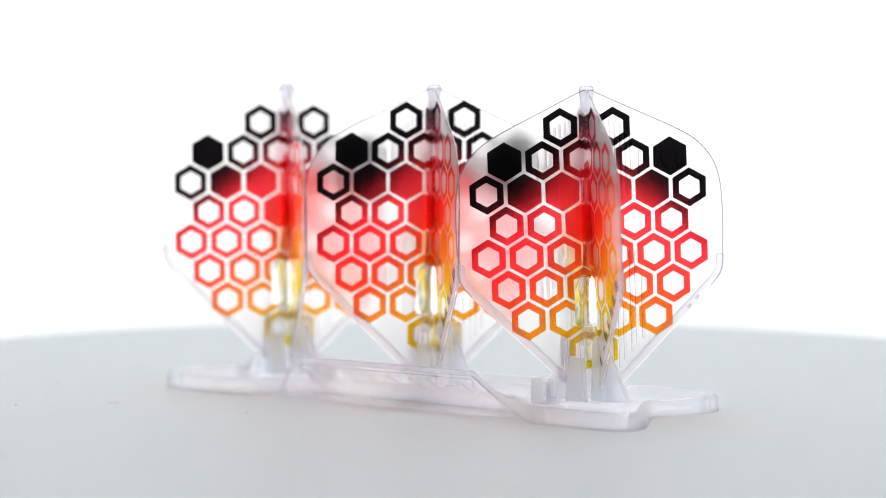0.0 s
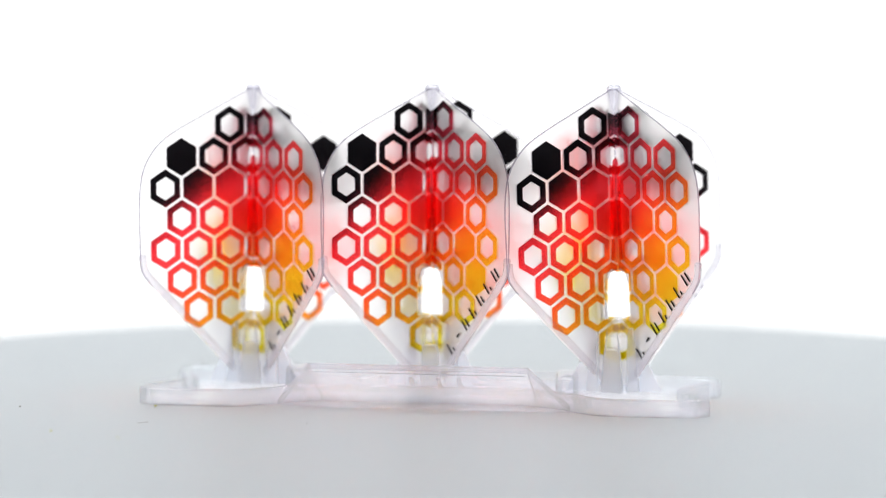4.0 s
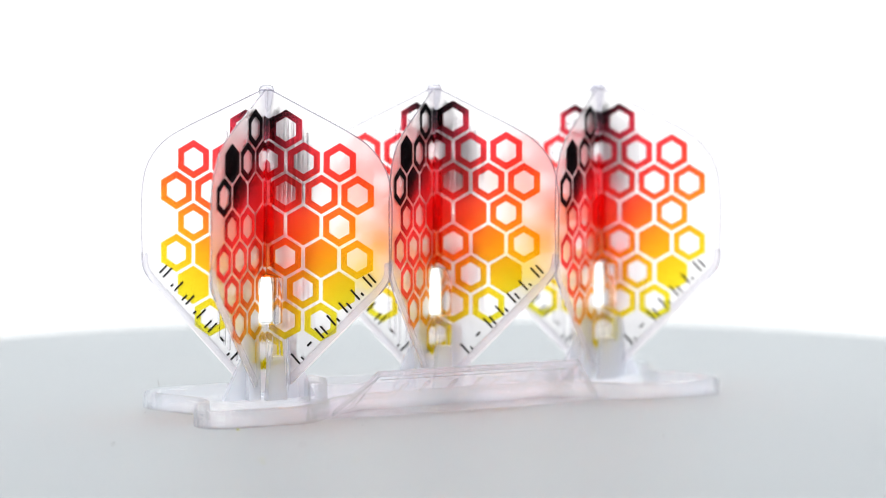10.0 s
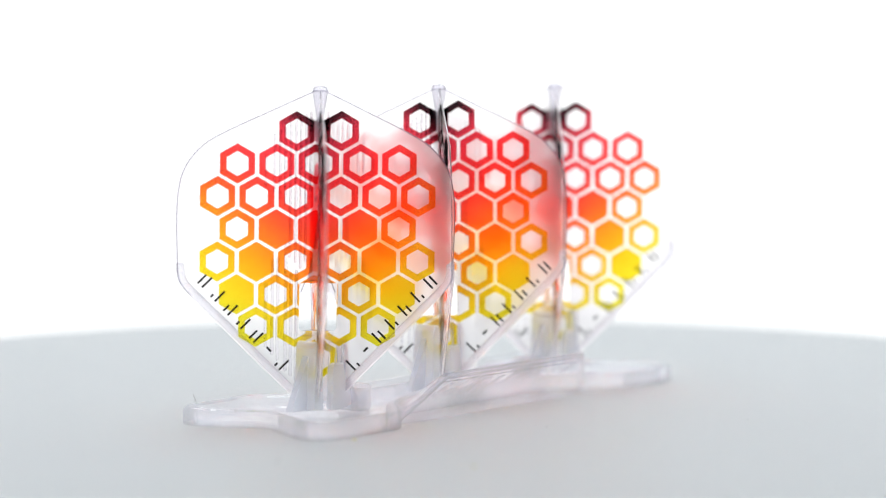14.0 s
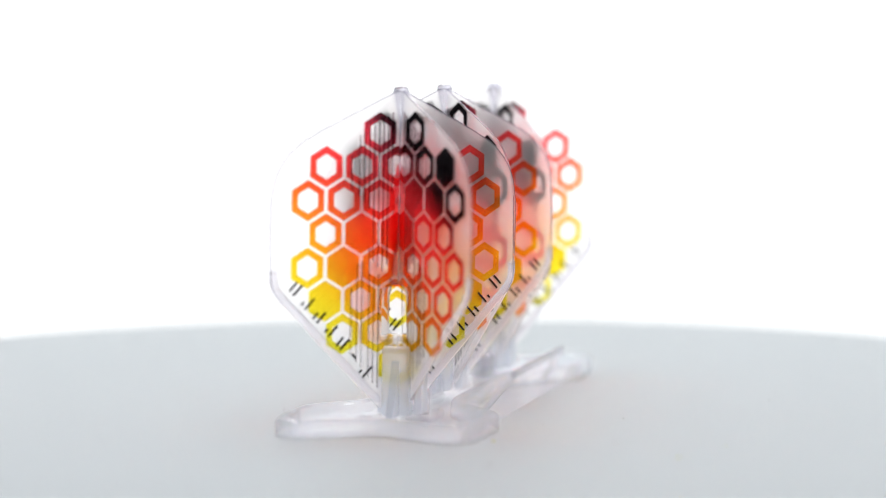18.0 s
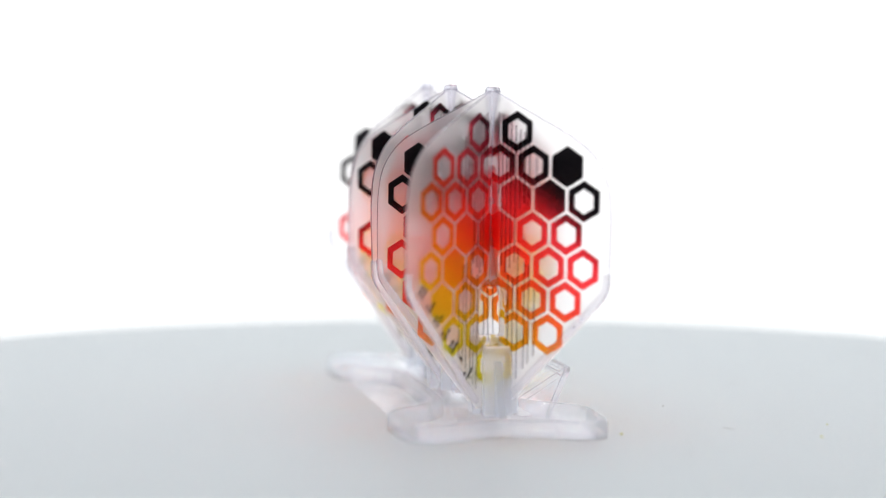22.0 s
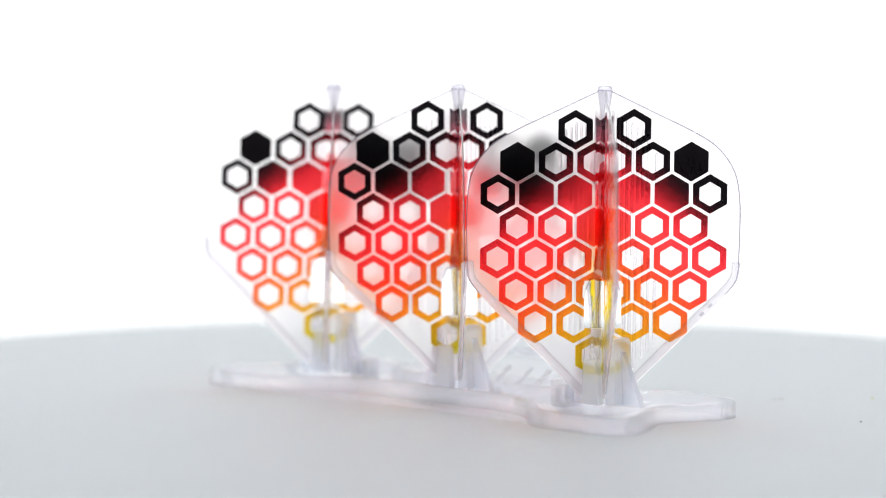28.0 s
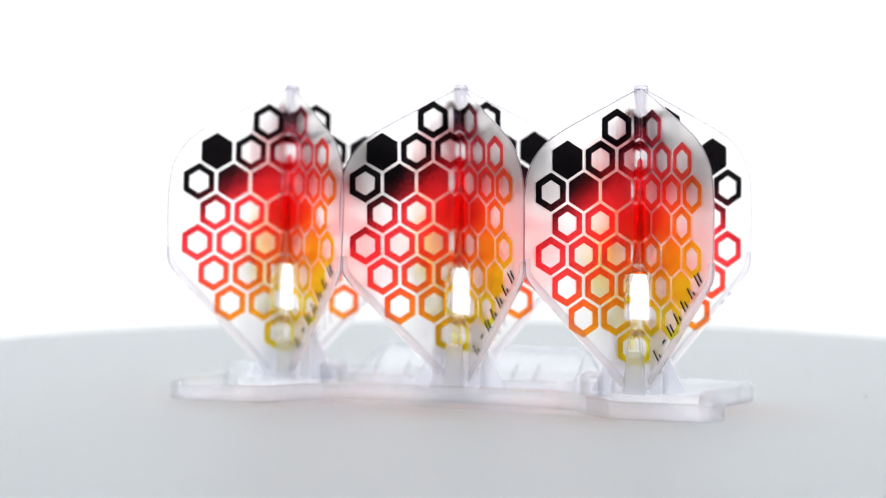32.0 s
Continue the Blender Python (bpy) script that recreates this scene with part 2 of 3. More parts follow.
def hexagon(bm, s, z, filled, y):
    def ring(h, y):
        r = h / math.cos(math.pi / 6)
        return [bm.verts.new((s + r * math.sin(math.pi / 3 * k), y, z + r * math.cos(math.pi / 3 * k))) for k in range(6)]
    for y in (y, -y):
        outer = ring(HALF, y)
        if filled:
            bm.faces.new(outer)
        else:
            inner = ring(HALF - LINE, y)
            for i in range(6):
                j = (i + 1) % 6
                bm.faces.new((outer[i], outer[j], inner[j], inner[i]))
    # keep off the spine and the slot
    for co, no in (((0.12, 0, 0), (1, 0, 0)), ((2.86, 0, 0), (1, 0, 0)), ((0, 0, 13.9), (0, 0, 1)), ((0, 0, 21.2), (0, 0, 1))):
        bmesh.ops.bisect_plane(bm, geom=bm.verts[:] + bm.edges[:] + bm.faces[:], plane_co=co, plane_no=no, dist=1e-5)
    gone = []
    for f in bm.faces:
        c = f.calc_center_median()
        if c.x < 0.12 or (c.x < 2.86 and 13.9 < c.z < 21.2):
            gone.append(f)
    bmesh.ops.delete(bm, geom=gone, context="FACES")
    return len(bm.faces)


# (distance from the spine, lower end, upper end)
RIBS = ((1.3, 35.4, 47.0), (2.0, 24.6, 46.6), (2.75, 23.6, 46.2), (3.5, 24.4, 45.6), (4.3, 25.2, 45.2), (5.1, 33.2, 44.6), (5.9, 34.0, 44.2), (6.7, 35.0, 43.6), (8.0, 36.0, 40.6),
        (3.3, 6.4, 23.0), (4.1, 7.2, 22.6), (4.9, 8.0, 27.0), (6.1, 9.6, 25.0), (6.9, 10.4, 24.6), (7.9, 11.6, 21.0))


MARK = (((11.2, 40.6), (11.6, 38.4), (13.0, 37.2), (13.6, 38.6), (12.9, 40.2), (12.2, 39.0)), ((13.7, 39.9), (14.0, 37.6), (14.9, 36.2)),
        ((14.6, 39.4), (14.9, 37.4)), ((14.2, 38.3), (15.6, 37.9)), ((15.8, 37.4), (15.4, 35.8), (16.3, 34.4), (17.1, 35.6), (16.2, 36.6)),
        ((17.4, 37.2), (17.6, 35.0), (18.3, 33.2)), ((15.2, 34.4), (16.6, 33.2), (18.0, 33.0)))


def cord(bm, path, w):
    """A thin six-sided cord along a path in the film's plane."""
    rings = []
    n = len(path)
    for i, p in enumerate(path):
        d = (Vector(path[min(i + 1, n - 1)]) - Vector(path[max(i - 1, 0)])).normalized()
        side = d.cross(Vector((0, 1, 0)))
        rings.append([bm.verts.new(Vector(p) + side * (w * math.cos(a)) + Vector((0, w * math.sin(a), 0))) for a in [math.pi / 3 * k for k in range(6)]])
    for p, q in zip(rings, rings[1:]):
        for i in range(6):
            j = (i + 1) % 6
            bm.faces.new((p[i], p[j], q[j], q[i]))
    bm.faces.new(rings[0][::-1])
    bm.faces.new(rings[-1])


def half_round(bm, s, z0, z1, w, side):
    """A raised ridge with rounded ends on the film's face, upright at s."""
    levels = ((z0 - w, 0.15), (z0 - 0.5 * w, 0.8), (z0, 1.0), (z1, 1.0), (z1 + 0.5 * w, 0.8), (z1 + w, 0.15))
    rings = []
    for z, k in levels:
        rings.append([bm.verts.new((s + w * k * math.cos(a), side * (THICK + 0.002 + 0.75 * w * k * math.sin(a)), z)) for a in [math.pi * n / 6 for n in range(7)]])
    for p, q in zip(rings, rings[1:]):
        for i in range(7):
            j = (i + 1) % 7
            bm.faces.new((p[i], p[j], q[j], q[i]))
    bm.faces.new(rings[0][::-1])
    bm.faces.new(rings[-1])


def bar(bm, s, z, w, h, angle, y0, y1):
    c, d = math.cos(angle), math.sin(angle)
    pts = [(s + c * u - d * v, z + d * u + c * v) for u, v in ((-w / 2, -h / 2), (w / 2, -h / 2), (w / 2, h / 2), (-w / 2, h / 2))]
    prism(bm, pts, y0, y1)


# the wings of each flight, dark and yellow in turn: (angle round the spine, how far out and how far up the print sits)
WINGS = (
    ((225.0, 1.55, 0.41), (316.4, 0.32, 0.21), (44.8, 1.48, 0.19), (134.6, 0.53, 0.09)),
    ((224.6, 1.59, 1.1), (316.0, 0.19, 1.34), (42.0, 1.96, 1.31), (134.6, 0.1, 1.07)),
    ((221.2, 1.29, 0.65), (313.9, 0.7, 0.73), (43.0, 1.06, 0.52), (135.0, 0.92, 0.5)),
)


FOLD = 0.95                      # how far the fold stands before the spine


def fold_shapes(r, z):
    """What a row of hexagons shows on the narrow fold: a whole hexagon's middle, or the sides of two."""
    e, slope = FOLD - 0.03, math.tan(math.pi / 6)
    tip, line = HALF / math.cos(math.pi / 6), LINE / math.cos(math.pi / 6)
    if r % 2 == 0:
        if z < 21.5:
            return []
        gap = 0.3 if r else 0.0
        h = tip / 2
        return [[(k * gap, z - h), (k * e, z - h - (e - gap) * slope), (k * e, z + h + (e - gap) * slope), (k * gap, z + h)] for k in (-1, 1)]
    if r == 3:
        return [[(-e, z - tip + e * slope), (0, z - tip), (e, z - tip + e * slope), (e, z + tip - e * slope), (0, z + tip), (-e, z + tip - e * slope)]]
    made = []
    for k in (-1, 1):
        a = z + k * tip
        band = [(-e, a - k * e * slope), (0, a), (e, a - k * e * slope), (e, a - k * (e * slope + line)), (0, a - k * line), (-e, a - k * (e * slope + line))]
        if not 13.5 < min(h for _, h in band) < 21.6 and min(h for _, h in band) > 6:
            made.append(band)
    return made


def build_flight(wings):
    flight = tagged(new("dart_flight"), "clear frosted dart flight printed with black, red, orange and yellow hexagons", "dart flight", "dart flights on the stand")
    for k, (angle, shift, rise) in enumerate(wings):
        reach = (21.1, 20.8, 21.1, 21.5)[k]
        rows, ink, face = ((DARK, INK_A, 1), (YELLOW, INK_B, -1))[k % 2]
        outline = wing_outline(reach)
        bm = bmesh.new()
        a = [bm.verts.new((x, -THICK, z)) for x, z in outline]
        cap = bm.faces.new(a)
        lid = bmesh.ops.extrude_face_region(bm, geom=[cap])["geom"]
        bmesh.ops.translate(bm, vec=(0, 2 * THICK, 0), verts=[v for v in lid if isinstance(v, bmesh.types.BMVert)])
        ends = [f for f in bm.faces if len(f.verts) > 4]
        bmesh.ops.bevel(bm, geom=list({e for f in ends for e in f.edges}), offset=0.085, segments=1, affect="EDGES")
        bmesh.ops.inset_region(bm, faces=[f for f in bm.faces if len(f.verts) > 6], thickness=0.11, use_even_offset=True)
        flat = [f for f in bm.faces if len(f.verts) > 6]
        # bevel and inset band take the tint that paints the dark outline
        for f in bm.faces:
            c = f.calc_center_median()
            f.material_index = 0 if f in flat or c.z < 19.5 or (c.x < 0.4 and c.z < 49) else 1
        bmesh.ops.triangulate(bm, faces=flat)
        wing = part("wing", bm, FILM, flight, "clear frosted wing with printed hexagons")
        wing.data.materials.append(FILM_EDGE_DARKENED)
        wing.visible_shadow = False
        wing.matrix_basis = pose(0, 0, 0, 0, 0, angle)
        # printed hexagons
        y = face * (THICK + 0.02)
        for r, row in enumerate(rows):
            for step, filled in row:
                bm = bmesh.new()
                if hexagon(bm, step * PITCH + shift, TOP_ROW - ROW * r + rise, filled, y):
                    part("printed_hexagon", bm, ink, wing)
                else:
                    bm.free()
        # the print runs in to the spine
        bm = bmesh.new()
        bm.faces.new([bm.verts.new((x, y, z)) for x, z in ((0.12, 22.6), (1.5, 23.4), (0.9, 27.5), (1.15, 33.0), (0.7, 39.0), (0.12, 39.6))])
        part("printed_strip", bm, ink, wing)
        # the bead along the lower edge
        bm = bmesh.new()
        path = smooth_line([(x * reach / 21.1, 0, z) for x, z in ((20.42, 24.2), (20.32, 21.8), (19.05, 20.15), (16.7, 17.9), (8.7, 9.9), (2.9, 4.1))], 2)
        n = len(path)
        rings = []
        for i, p in enumerate(path):
            d = (Vector(path[min(i + 1, n - 1)]) - Vector(path[max(i - 1, 0)])).normalized()
            side = d.cross(Vector((0, 1, 0)))
            w = 0.3 if i in (0, n - 1) else 0.64
            rings.append([bm.verts.new(Vector(p) + side * (w * math.cos(a)) + Vector((0, w * 0.7 * math.sin(a), 0))) for a in [math.pi / 4 * k for k in range(8)]])
        for p, q in zip(rings, rings[1:]):
            for i in range(8):
                j = (i + 1) % 8
                bm.faces.new((p[i], p[j], q[j], q[i]))
        bm.faces.new(rings[0][::-1])
        bm.faces.new(rings[-1])
        part("edge_bead", bm, BEAD, wing, "rounded clear bead along the lower edge", smooth=True).visible_shadow = False
        # moulded ribs beside the spine
        for r, z0, z1 in RIBS:
            bm = bmesh.new()
            half_round(bm, r, z0, z1, 0.22 if z0 > 23 else 0.26, -face)
            part("rib", bm, RIB if z0 > 23 else RIB_LOW, wing, smooth=True)
        # the raised rim round the slot
        bm = bmesh.new()
        path = [(0.3, 13.2), (2.7, 13.2), (3.35, 13.9), (3.4, 18.2), (3.1, 20.0), (2.6, 21.2)]
        for (x0, z0), (x1, z1) in zip(path, path[1:]):
            dx, dz = x1 - x0, z1 - z0
            d = 0.07 / math.hypot(dx, dz)
            prism(bm, [(x0 - dz * d, z0 + dx * d), (x0 + dz * d, z0 - dx * d), (x1 + dz * d, z1 - dx * d), (x1 - dz * d, z1 + dx * d)], -face * THICK, -face * (THICK + 0.12))
        part("slot_rim", bm, RIB, wing)
        # the moulded mark, as plain raised curls and strokes
        for stroke in MARK:
            bm = bmesh.new()
            line = smooth_line([(x, 0, z) for x, z in stroke], 2)
            cord(bm, [(x, -face * (THICK + 0.02), z) for x, _, z in line], 0.085)
            part("moulded_stroke", bm, RIB, wing, smooth=True)
        # two small blisters moulded on the bead
        if rows is DARK:
            for s, z in ((16.5, 17.5), (15.2, 16.2)):
                bm = bmesh.new()
                bmesh.ops.create_icosphere(bm, subdivisions=2, radius=0.5)
                for v in bm.verts:
                    v.co = Vector((v.co.x * 0.9, v.co.y * 0.5, v.co.z * 0.45))
                bmesh.ops.rotate(bm, cent=(0, 0, 0), matrix=Matrix.Rotation(-math.pi / 4, 3, "Y"), verts=bm.verts)
                bmesh.ops.translate(bm, vec=(s, -face * 0.45, z), verts=bm.verts)
                part("blister", bm, BEAD, wing, smooth=True)
        # the black lettering, as plain bars
        if rows is YELLOW:
            for n, length in enumerate((0.6, 0.0, 1.7, 0.7, 1.2, 0.6, 1.8)):
                f = n / 6
                bm = bmesh.new()
                s, z = 5.4 + 11.7 * f, 9.0 + 12.5 * f
                if n == 1:
                    bar(bm, s, z, 0.95, 0.32, math.pi / 4, -THICK - 0.04, THICK + 0.04)
                else:
                    bar(bm, s - 0.32, z - 0.32, 0.3, 2.1, math.pi / 4, -THICK - 0.04, THICK + 0.04)
                    low = (2.1 - length) / 2 * math.sqrt(0.5)
                    bar(bm, s + 0.32 + low, z + 0.32 - low, 0.3, length, math.pi / 4, -THICK - 0.04, THICK + 0.04)
                part("lettering_bar", bm, BLACK, wing, "black printed bars")
    # where the sheet is folded, the print runs on in front of the spine
    for fold, sign in ((wings[:2], -1), (wings[2:], 1)):
        rise = (fold[0][2] + fold[1][2]) / 2
        for r in range(8):
            z = TOP_ROW - ROW * r + rise
            for outline in fold_shapes(r, z):
                bm = bmesh.new()
                y = sign * (FOLD + 0.04)
                bm.faces.new([bm.verts.new((-sign * x, y, h)) for x, h in outline])
                print_part = part("printed_fold", bm, INK_B, flight)
                if sign > 0:
                    print_part.matrix_basis = pose(0, 0, 0, 0, 0, 180)
                    for v in print_part.data.vertices:
                        v.co.x, v.co.y = -v.co.x, -v.co.y
    bm = bmesh.new()
    lathe(bm, [(0.7, 51.0), (1.05, 50.85), (1.2, 50.3), (1.1, 49.5), (0.85, 48.0), (0.55, 46.4), (0.3, 44.0), (0.16, 38.0), (0.16, 34.7), (0.7, 34.2),
               (0.7, 33.8), (0.2, 33.3), (0.26, 31.0), (0.6, 27.5), (1.45, 22.8), (1.6, 21.9), (1.5, 21.6)], 40)
    # the printed film runs across the spine in one corner
    for v in bm.verts:
        if v.co.z < 47 and v.co.y < -abs(v.co.x):
            v.co.y = -abs(v.co.x) + 0.12
    part("spine", bm, SPINE, flight, "clear tapered spine with a knob on top", smooth=True)
    bm = bmesh.new()
    lathe(bm, [(2.45, 11.0), (2.45, 13.7), (2.2, 13.9), (2.0, 13.7), (2.0, 11.0)], 24, closed=True)
    part("collar", bm, CLEAR, flight, "clear round collar under the slot", smooth=True)
    return flight


# ---- the stand ----
CENTRE_X = -2.12
STATIONS = ((-31.63, -1.38), (-2.14, -0.14), (27.37, -1.38))


def build_stand():
    stand = tagged(new("flight_stand"), "milky clear plastic stand with three gripping posts", "display stand")
    half = [(0, 6.2), (16, 6.2), (21.5, 8.6), (27.0, 14.2), (30.0, 15.6), (40.4, 15.4), (44.2, 14.6), (45.6, 12.6), (45.4, 9.6), (40.9, 0)]
    cy = -0.8
    right = [(CENTRE_X + x, cy + y) for x, y in half] + [(CENTRE_X + x, cy - y) for x, y in half[-2::-1]]
    left = [(2 * CENTRE_X - x, y) for x, y in right[::-1]]
    ring = right[1:-1] + left[1:-1]
    loop = round_corners(ring, 1.6)
    bm = bmesh.new()
    rail(bm, [(x, y, 0.0) for x, y in loop], [(-0.1, 0.0), (1.9, 0.0), (1.9, 0.5), (1.75, 2.2), (1.3, 2.65), (0.5, 2.7), (0.1, 2.45), (-0.1, 2.0)], closed=True)
    part("rim", bm, MILKY, stand, "raised rounded rim round the stand's foot").visible_shadow = False
    bm = bmesh.new()
    slab(bm, [(CENTRE_X + (x - CENTRE_X) * 0.985, cy + (y - cy) * 0.93) for x, y in loop], 0.15, 0.9)
    part("floor_plate", bm, CLEAR, stand).visible_shadow = False
    for sx, sy in STATIONS:
        bm = bmesh.new()
        block(bm, sx - 5.2, sx + 5.2, sy - 5.2, sy + 5.2, 0.85, 2.2, 0.3)
        part("pad", bm, CLEAR, stand).visible_shadow = False
        for side in (-1, 1):
            # tall post with a sloping fin
            bm = bmesh.new()
            pts = [(2.1, 2.1), (2.3, 11.6), (2.6, 12.4), (3.3, 12.4), (3.7, 11.6), (4.2, 2.1)]
            prism(bm, [(side * x, z) for x, z in pts], -2.1, 2.1)
            bmesh.ops.bevel(bm, geom=bm.edges[:], offset=0.2, segments=1, affect="EDGES")
            bmesh.ops.translate(bm, vec=(sx, sy, 0), verts=bm.verts)
            part("tall_post", bm, POST, stand, "tall rounded gripping post")
            bm = bmesh.new()
            prism(bm, [(side * x, z) for x, z in ((3.9, 2.1), (3.6, 10.6), (4.1, 9.6), (7.4, 2.6), (7.6, 2.1))], -0.6, 0.6)
            bmesh.ops.translate(bm, vec=(sx, sy, 0), verts=bm.verts)
            part("fin", bm, FIN, stand, "sloping fin behind the post").visible_shadow = False
            # short post
            bm = bmesh.new()
            pts = [(-1.8, 2.1), (-1.3, 8.2), (-0.95, 9.1), (0.95, 9.1), (1.3, 8.2), (1.8, 2.1)]
            prism(bm, pts, side * 2.2, side * 3.5)
            bmesh.ops.bevel(bm, geom=bm.edges[:], offset=0.2, segments=1, affect="EDGES")
            bmesh.ops.translate(bm, vec=(sx, sy, 0), verts=bm.verts)
            part("short_post", bm, POST, stand, "short tapered gripping post")
    # middle walls and small blocks
    for side in (-1, 1):
        x0, x1 = CENTRE_X + side * 6.4, CENTRE_X + side * 20.4
        bm = bmesh.new()
        block(bm, min(x0, x1), max(x0, x1), -1.9, -0.9, 0.85, 4.9, 0.2)
        part("middle_wall", bm, CLEAR, stand, "low wall along the stand's middle").visible_shadow = False
        cx = CENTRE_X + side * 22.1
        arch = round_corners([(cx - 1.75, 0.85), (cx + 1.75, 0.85), (cx + 1.75, 5.1), (cx - 1.75, 5.1)], 0.8)
        core = round_corners([(cx - 1.15, 1.3), (cx + 1.15, 1.3), (cx + 1.15, 4.2), (cx - 1.15, 4.2)], 0.35)
        bm = bmesh.new()
        rings = [[bm.verts.new((x, y, z)) for x, z in line] for y, line in ((-3.2, arch), (0.4, arch), (0.4, core), (-3.2, core))]
        for p, q in zip(rings, rings[1:] + rings[:1]):
            for k in range(len(p)):
                n = (k + 1) % len(p)
                bm.faces.new((p[k], p[n], q[n], q[k]))
        block_part = part("small_block", bm, MILKY, stand, "small arched clear block at the wall's end")
        bm = bmesh.new()
        prism(bm, core, -2.9, 0.1)
        part("block_core", bm, CLEAR, block_part)
    # the leaning plate
    sloping_plate(stand)
    return stand


def sloping_plate(stand):
    t0, t1, b0, b1, c0, c1 = (-19.3, -15.6, 6.8), (15.6, -15.6, 6.8), (-19.3, -5.6, 0.5), (15.6, -5.6, 0.5), (-25.0, -11.2, 0.5), (21.4, -11.2, 0.5)
    normal = Vector((0, 0.533, 0.846))
    bm = bmesh.new()
    front = [bm.verts.new(Vector(p) - normal * 0.4) for p in (c0, b0, b1, c1, t1, t0)]
    back = [bm.verts.new(Vector(p) + normal * 0.4) for p in (c0, b0, b1, c1, t1, t0)]
    for v in (front, back):
        bm.faces.new((v[0], v[1], v[5]))
        bm.faces.new((v[1], v[2], v[4], v[5]))
        bm.faces.new((v[2], v[3], v[4]))
    for i in range(6):
        j = (i + 1) % 6
        bm.faces.new((front[i], front[j], back[j], back[i]))
    plate = part("sign_plate", bm, PLATE, stand, "clear sloping plate with moulded bars")
    plate.visible_shadow = False
    bm = bmesh.new()
    rail(bm, [c0, t0, t1, c1], [(-0.4, -0.45), (0.4, -0.45), (0.45, 0.15), (0.28, 0.42), (-0.28, 0.42), (-0.45, 0.15)])
    part("plate_edge", bm, EDGE, plate, "rounded raised edge of the plate")
    # creases moulded into the plate
    for p, q in ((t0, b0), (t1, b1), ((-18.6, -14.4, 6.1), (14.9, -14.4, 6.1))):
        bm = bmesh.new()
        p, q = Vector(p), Vector(q)
        across = (q - p).normalized().cross(normal) * 0.13
        for lift in (-0.4, 0.4):
            out = normal * (lift * 1.35)
            low = [bm.verts.new(v + normal * lift) for v in (p - across, p + across, q + across, q - across)]
            top = [bm.verts.new(v + out) for v in (p - across * 0.4, p + across * 0.4, q + across * 0.4, q - across * 0.4)]
            bm.faces.new(low)
            bm.faces.new(top)
            for i in range(4):
                j = (i + 1) % 4
                bm.faces.new((low[i], low[j], top[j], top[i]))
        part("crease", bm, EDGE, plate)
    # moulded lettering, as plain raised bars
    for k, (x, w) in enumerate(((10.0, 0.6), (7.0, 1.6), (3.9, 0.7), (0.6, 0.6), (-3.8, 0.7), (-8.6, 0.6), (-12.4, 0.7))):
        bm = bmesh.new()
        block(bm, x - w / 2, x + w / 2, -2.2 if k != 1 else -0.3, 2.2 if k != 1 else 0.3, -0.15, 0.2, 0.08)
        bmesh.ops.rotate(bm, cent=(0, 0, 0), matrix=Matrix.Rotation(-math.atan2(6.3, 10.0), 3, "X"), verts=bm.verts)
        bmesh.ops.translate(bm, vec=Vector((0, -9.6, 3.0)) + normal * 0.5, verts=bm.verts)
        part("moulded_bar", bm, EDGE, plate)


# ---- crumbs and dust on the platter ----
SPECKS = ((-43.5, -18.2, 0.42, 1), (-51.0, -46.3, 0.34, 1), (-39.2, -51.1, 0.28, 1), (-15.6, -32.0, 0.2, 0), (-24.7, -21.4, 0.14, 0),
          (11.8, -18.2, 0.16, 0), (49.7, -1.0, 0.18, 0), (-64.4, -22.7, 0.3, 0), (10.0, -51.0, 0.2, 0), (7.5, 15.6, 0.14, 0), (-49.5, 5.6, 0.16, 0))


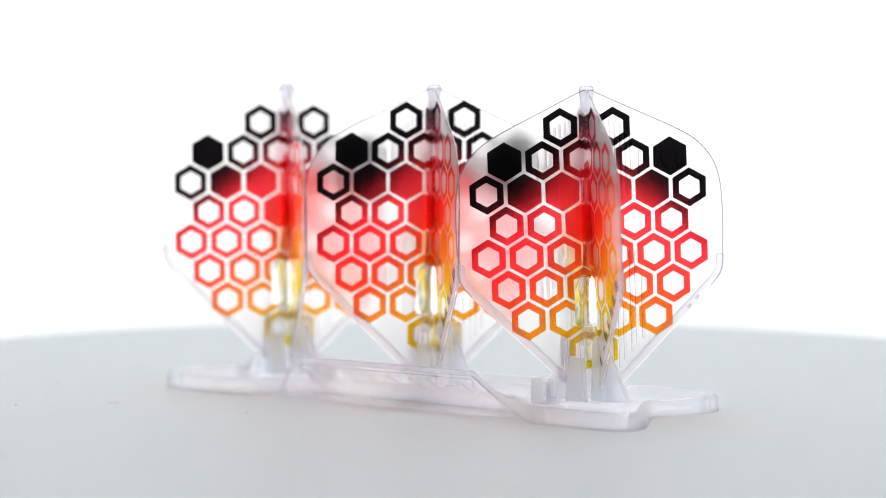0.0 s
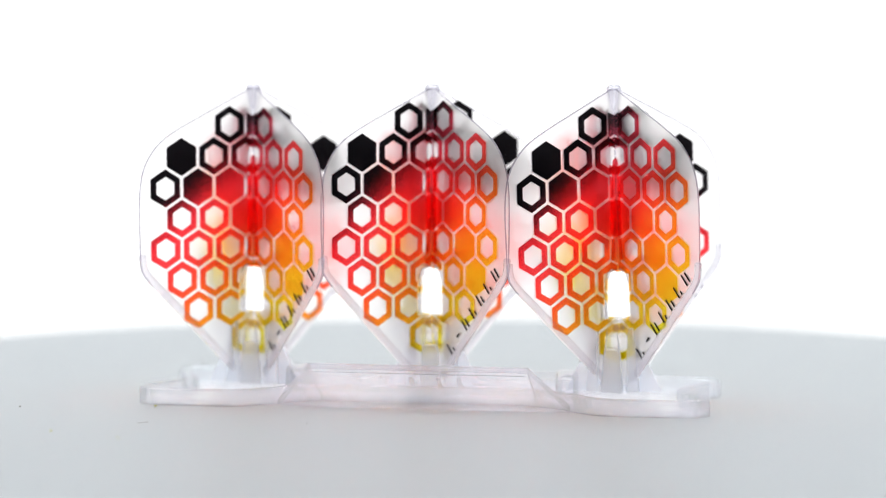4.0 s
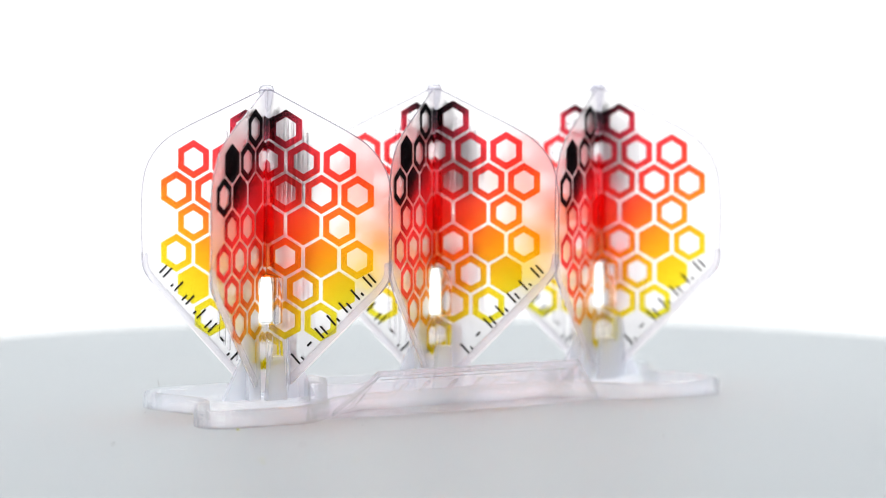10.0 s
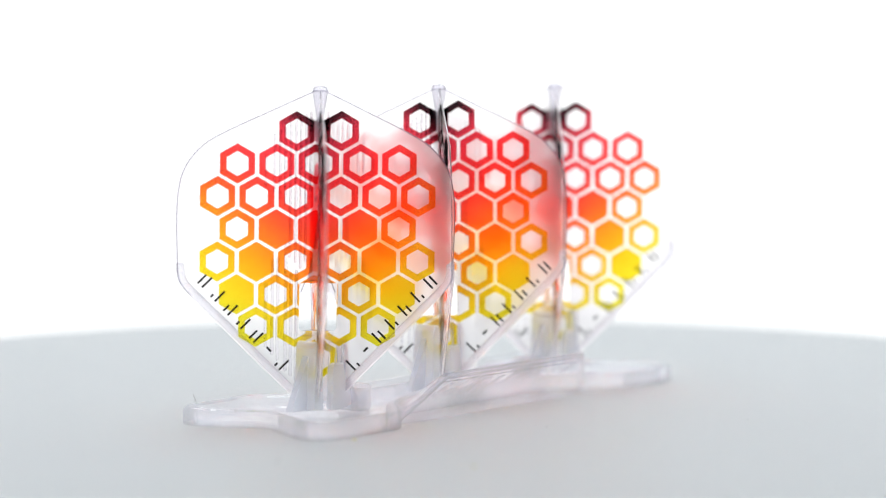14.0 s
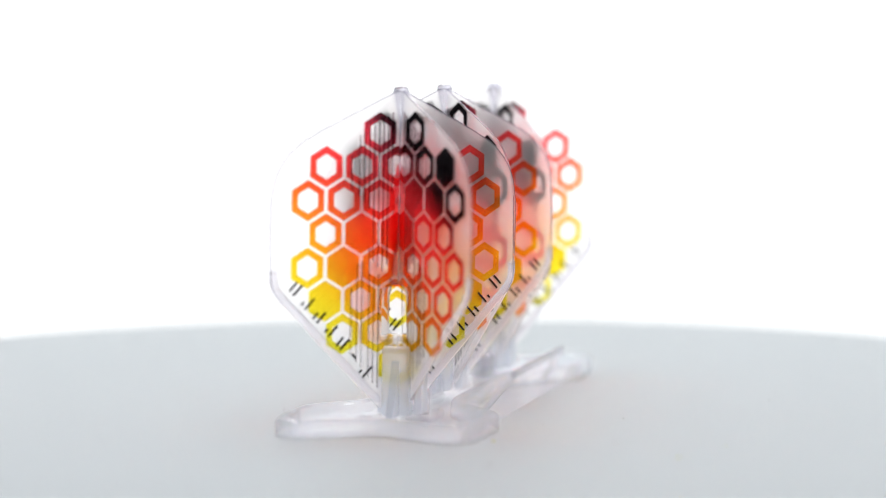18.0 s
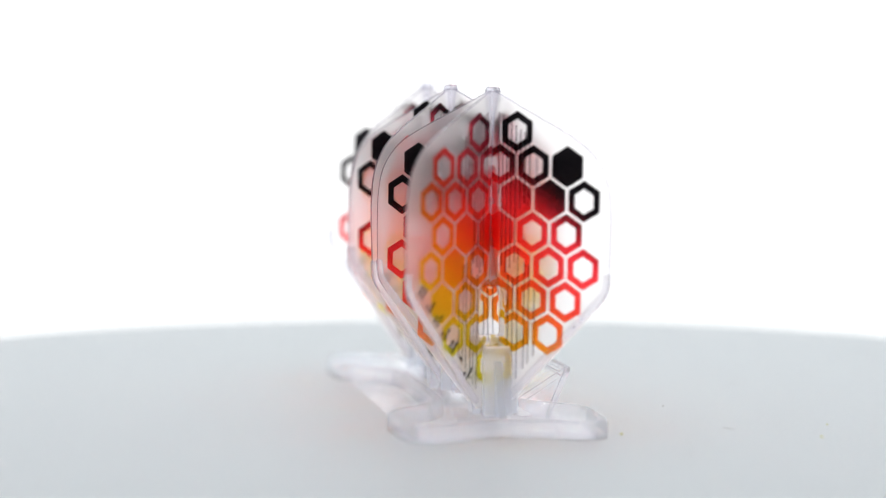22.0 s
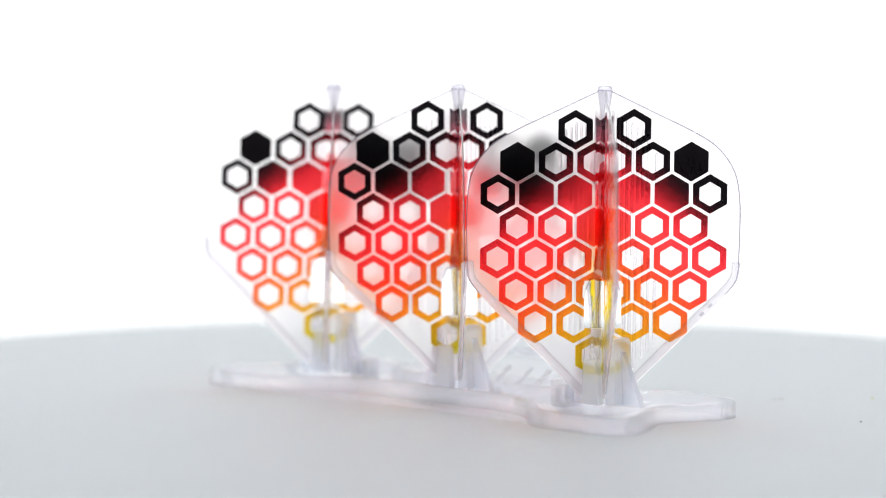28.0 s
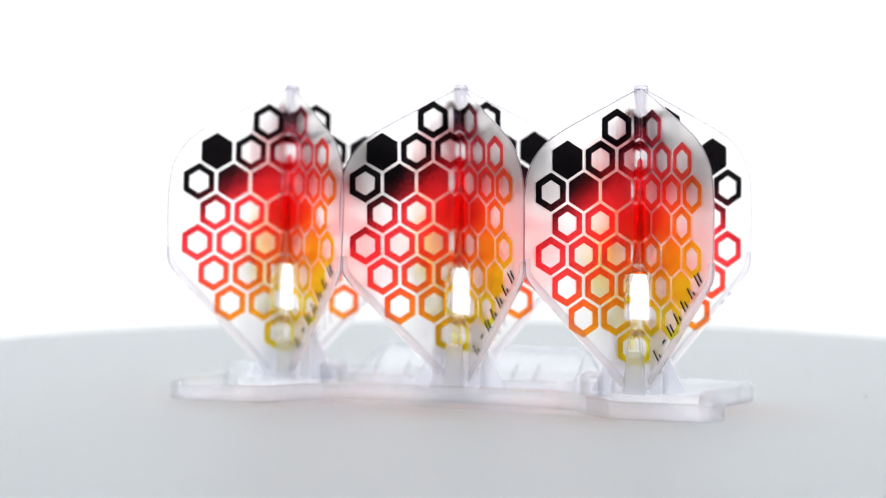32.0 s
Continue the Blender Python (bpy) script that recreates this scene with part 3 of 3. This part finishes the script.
def build_specks():
    made = []
    for x, y, r, green in SPECKS:
        bm = bmesh.new()
        bmesh.ops.create_icosphere(bm, subdivisions=2, radius=0.7 * r)
        for v in bm.verts:
            v.co = v.co * (0.75 + 0.5 * noise.noise(v.co * 3 + Vector((x, y, 0))))
            v.co.z *= 0.7
        low = min(v.co.z for v in bm.verts)
        for v in bm.verts:
            v.co.z -= low
        ob = new("crumb" if green else "dust_speck", mesh_of("speck", bm, CRUMB_GREEN if green else CRUMB_DARK))
        tagged(ob, "tiny yellow-green crumb on the turntable" if green else "tiny dark dust speck on the turntable", "crumb" if green else "dust speck")
        made.append((ob, pose(x * MM, y * MM, 0)))
    return made


def build_fibre(name, label, points, width):
    """A fine hair, bent along its points."""
    bm = bmesh.new()
    cord(bm, smooth_line(points, 2), width)
    return tagged(new(name, mesh_of(name, bm, CRUMB_DARK, True)), label, "fibre")


build_setting()
TABLE = build_turntable()
STAND = build_stand()
FLIGHTS = [build_flight(wings) for wings in WINGS]
# how each flight sits in its posts: millimetres, then the lean in degrees
SEATS = ((-31.93, -0.44, -0.19, 0.94, 0.26), (-2.38, -0.5, -0.2, -0.32, 0.08), (28.43, -0.09, -0.22, 1.49, -1.51))
DUST = build_specks()
DUST.append((build_fibre("dust_fibre", "short dark dust fibre on the turntable", [(0, 0, 0.06), (0.5, 0.3, 0.06), (0.8, 1.0, 0.06), (1.4, 1.1, 0.06)], 0.035), pose(-41 * MM, -36 * MM, 0)))
DUST.append((build_fibre("dust_fibre", "fine dark fibre clinging to the stand's rim", [(0, 0, 0.02), (0.1, 0.1, 0.5), (-0.15, 0.3, 1.0), (-0.1, 0.5, 1.5)], 0.03), pose(-44.6 * MM, 12.6 * MM, 2.62 * MM)))


def motions():
    times = [t * 0.5 for t in range(65)]
    turning = [(TABLE, Matrix()), (STAND, Matrix())] + DUST
    for ob, (x, y, z, rx, ry) in zip(FLIGHTS, SEATS):
        turning.append((ob, pose(x * MM, y * MM, z * MM, rx, ry)))
    for ob, rest in turning:
        walk(ob, [(t, pose(0, 0, 0, 0, 0, turn(t)) @ rest) for t in times])


motions()
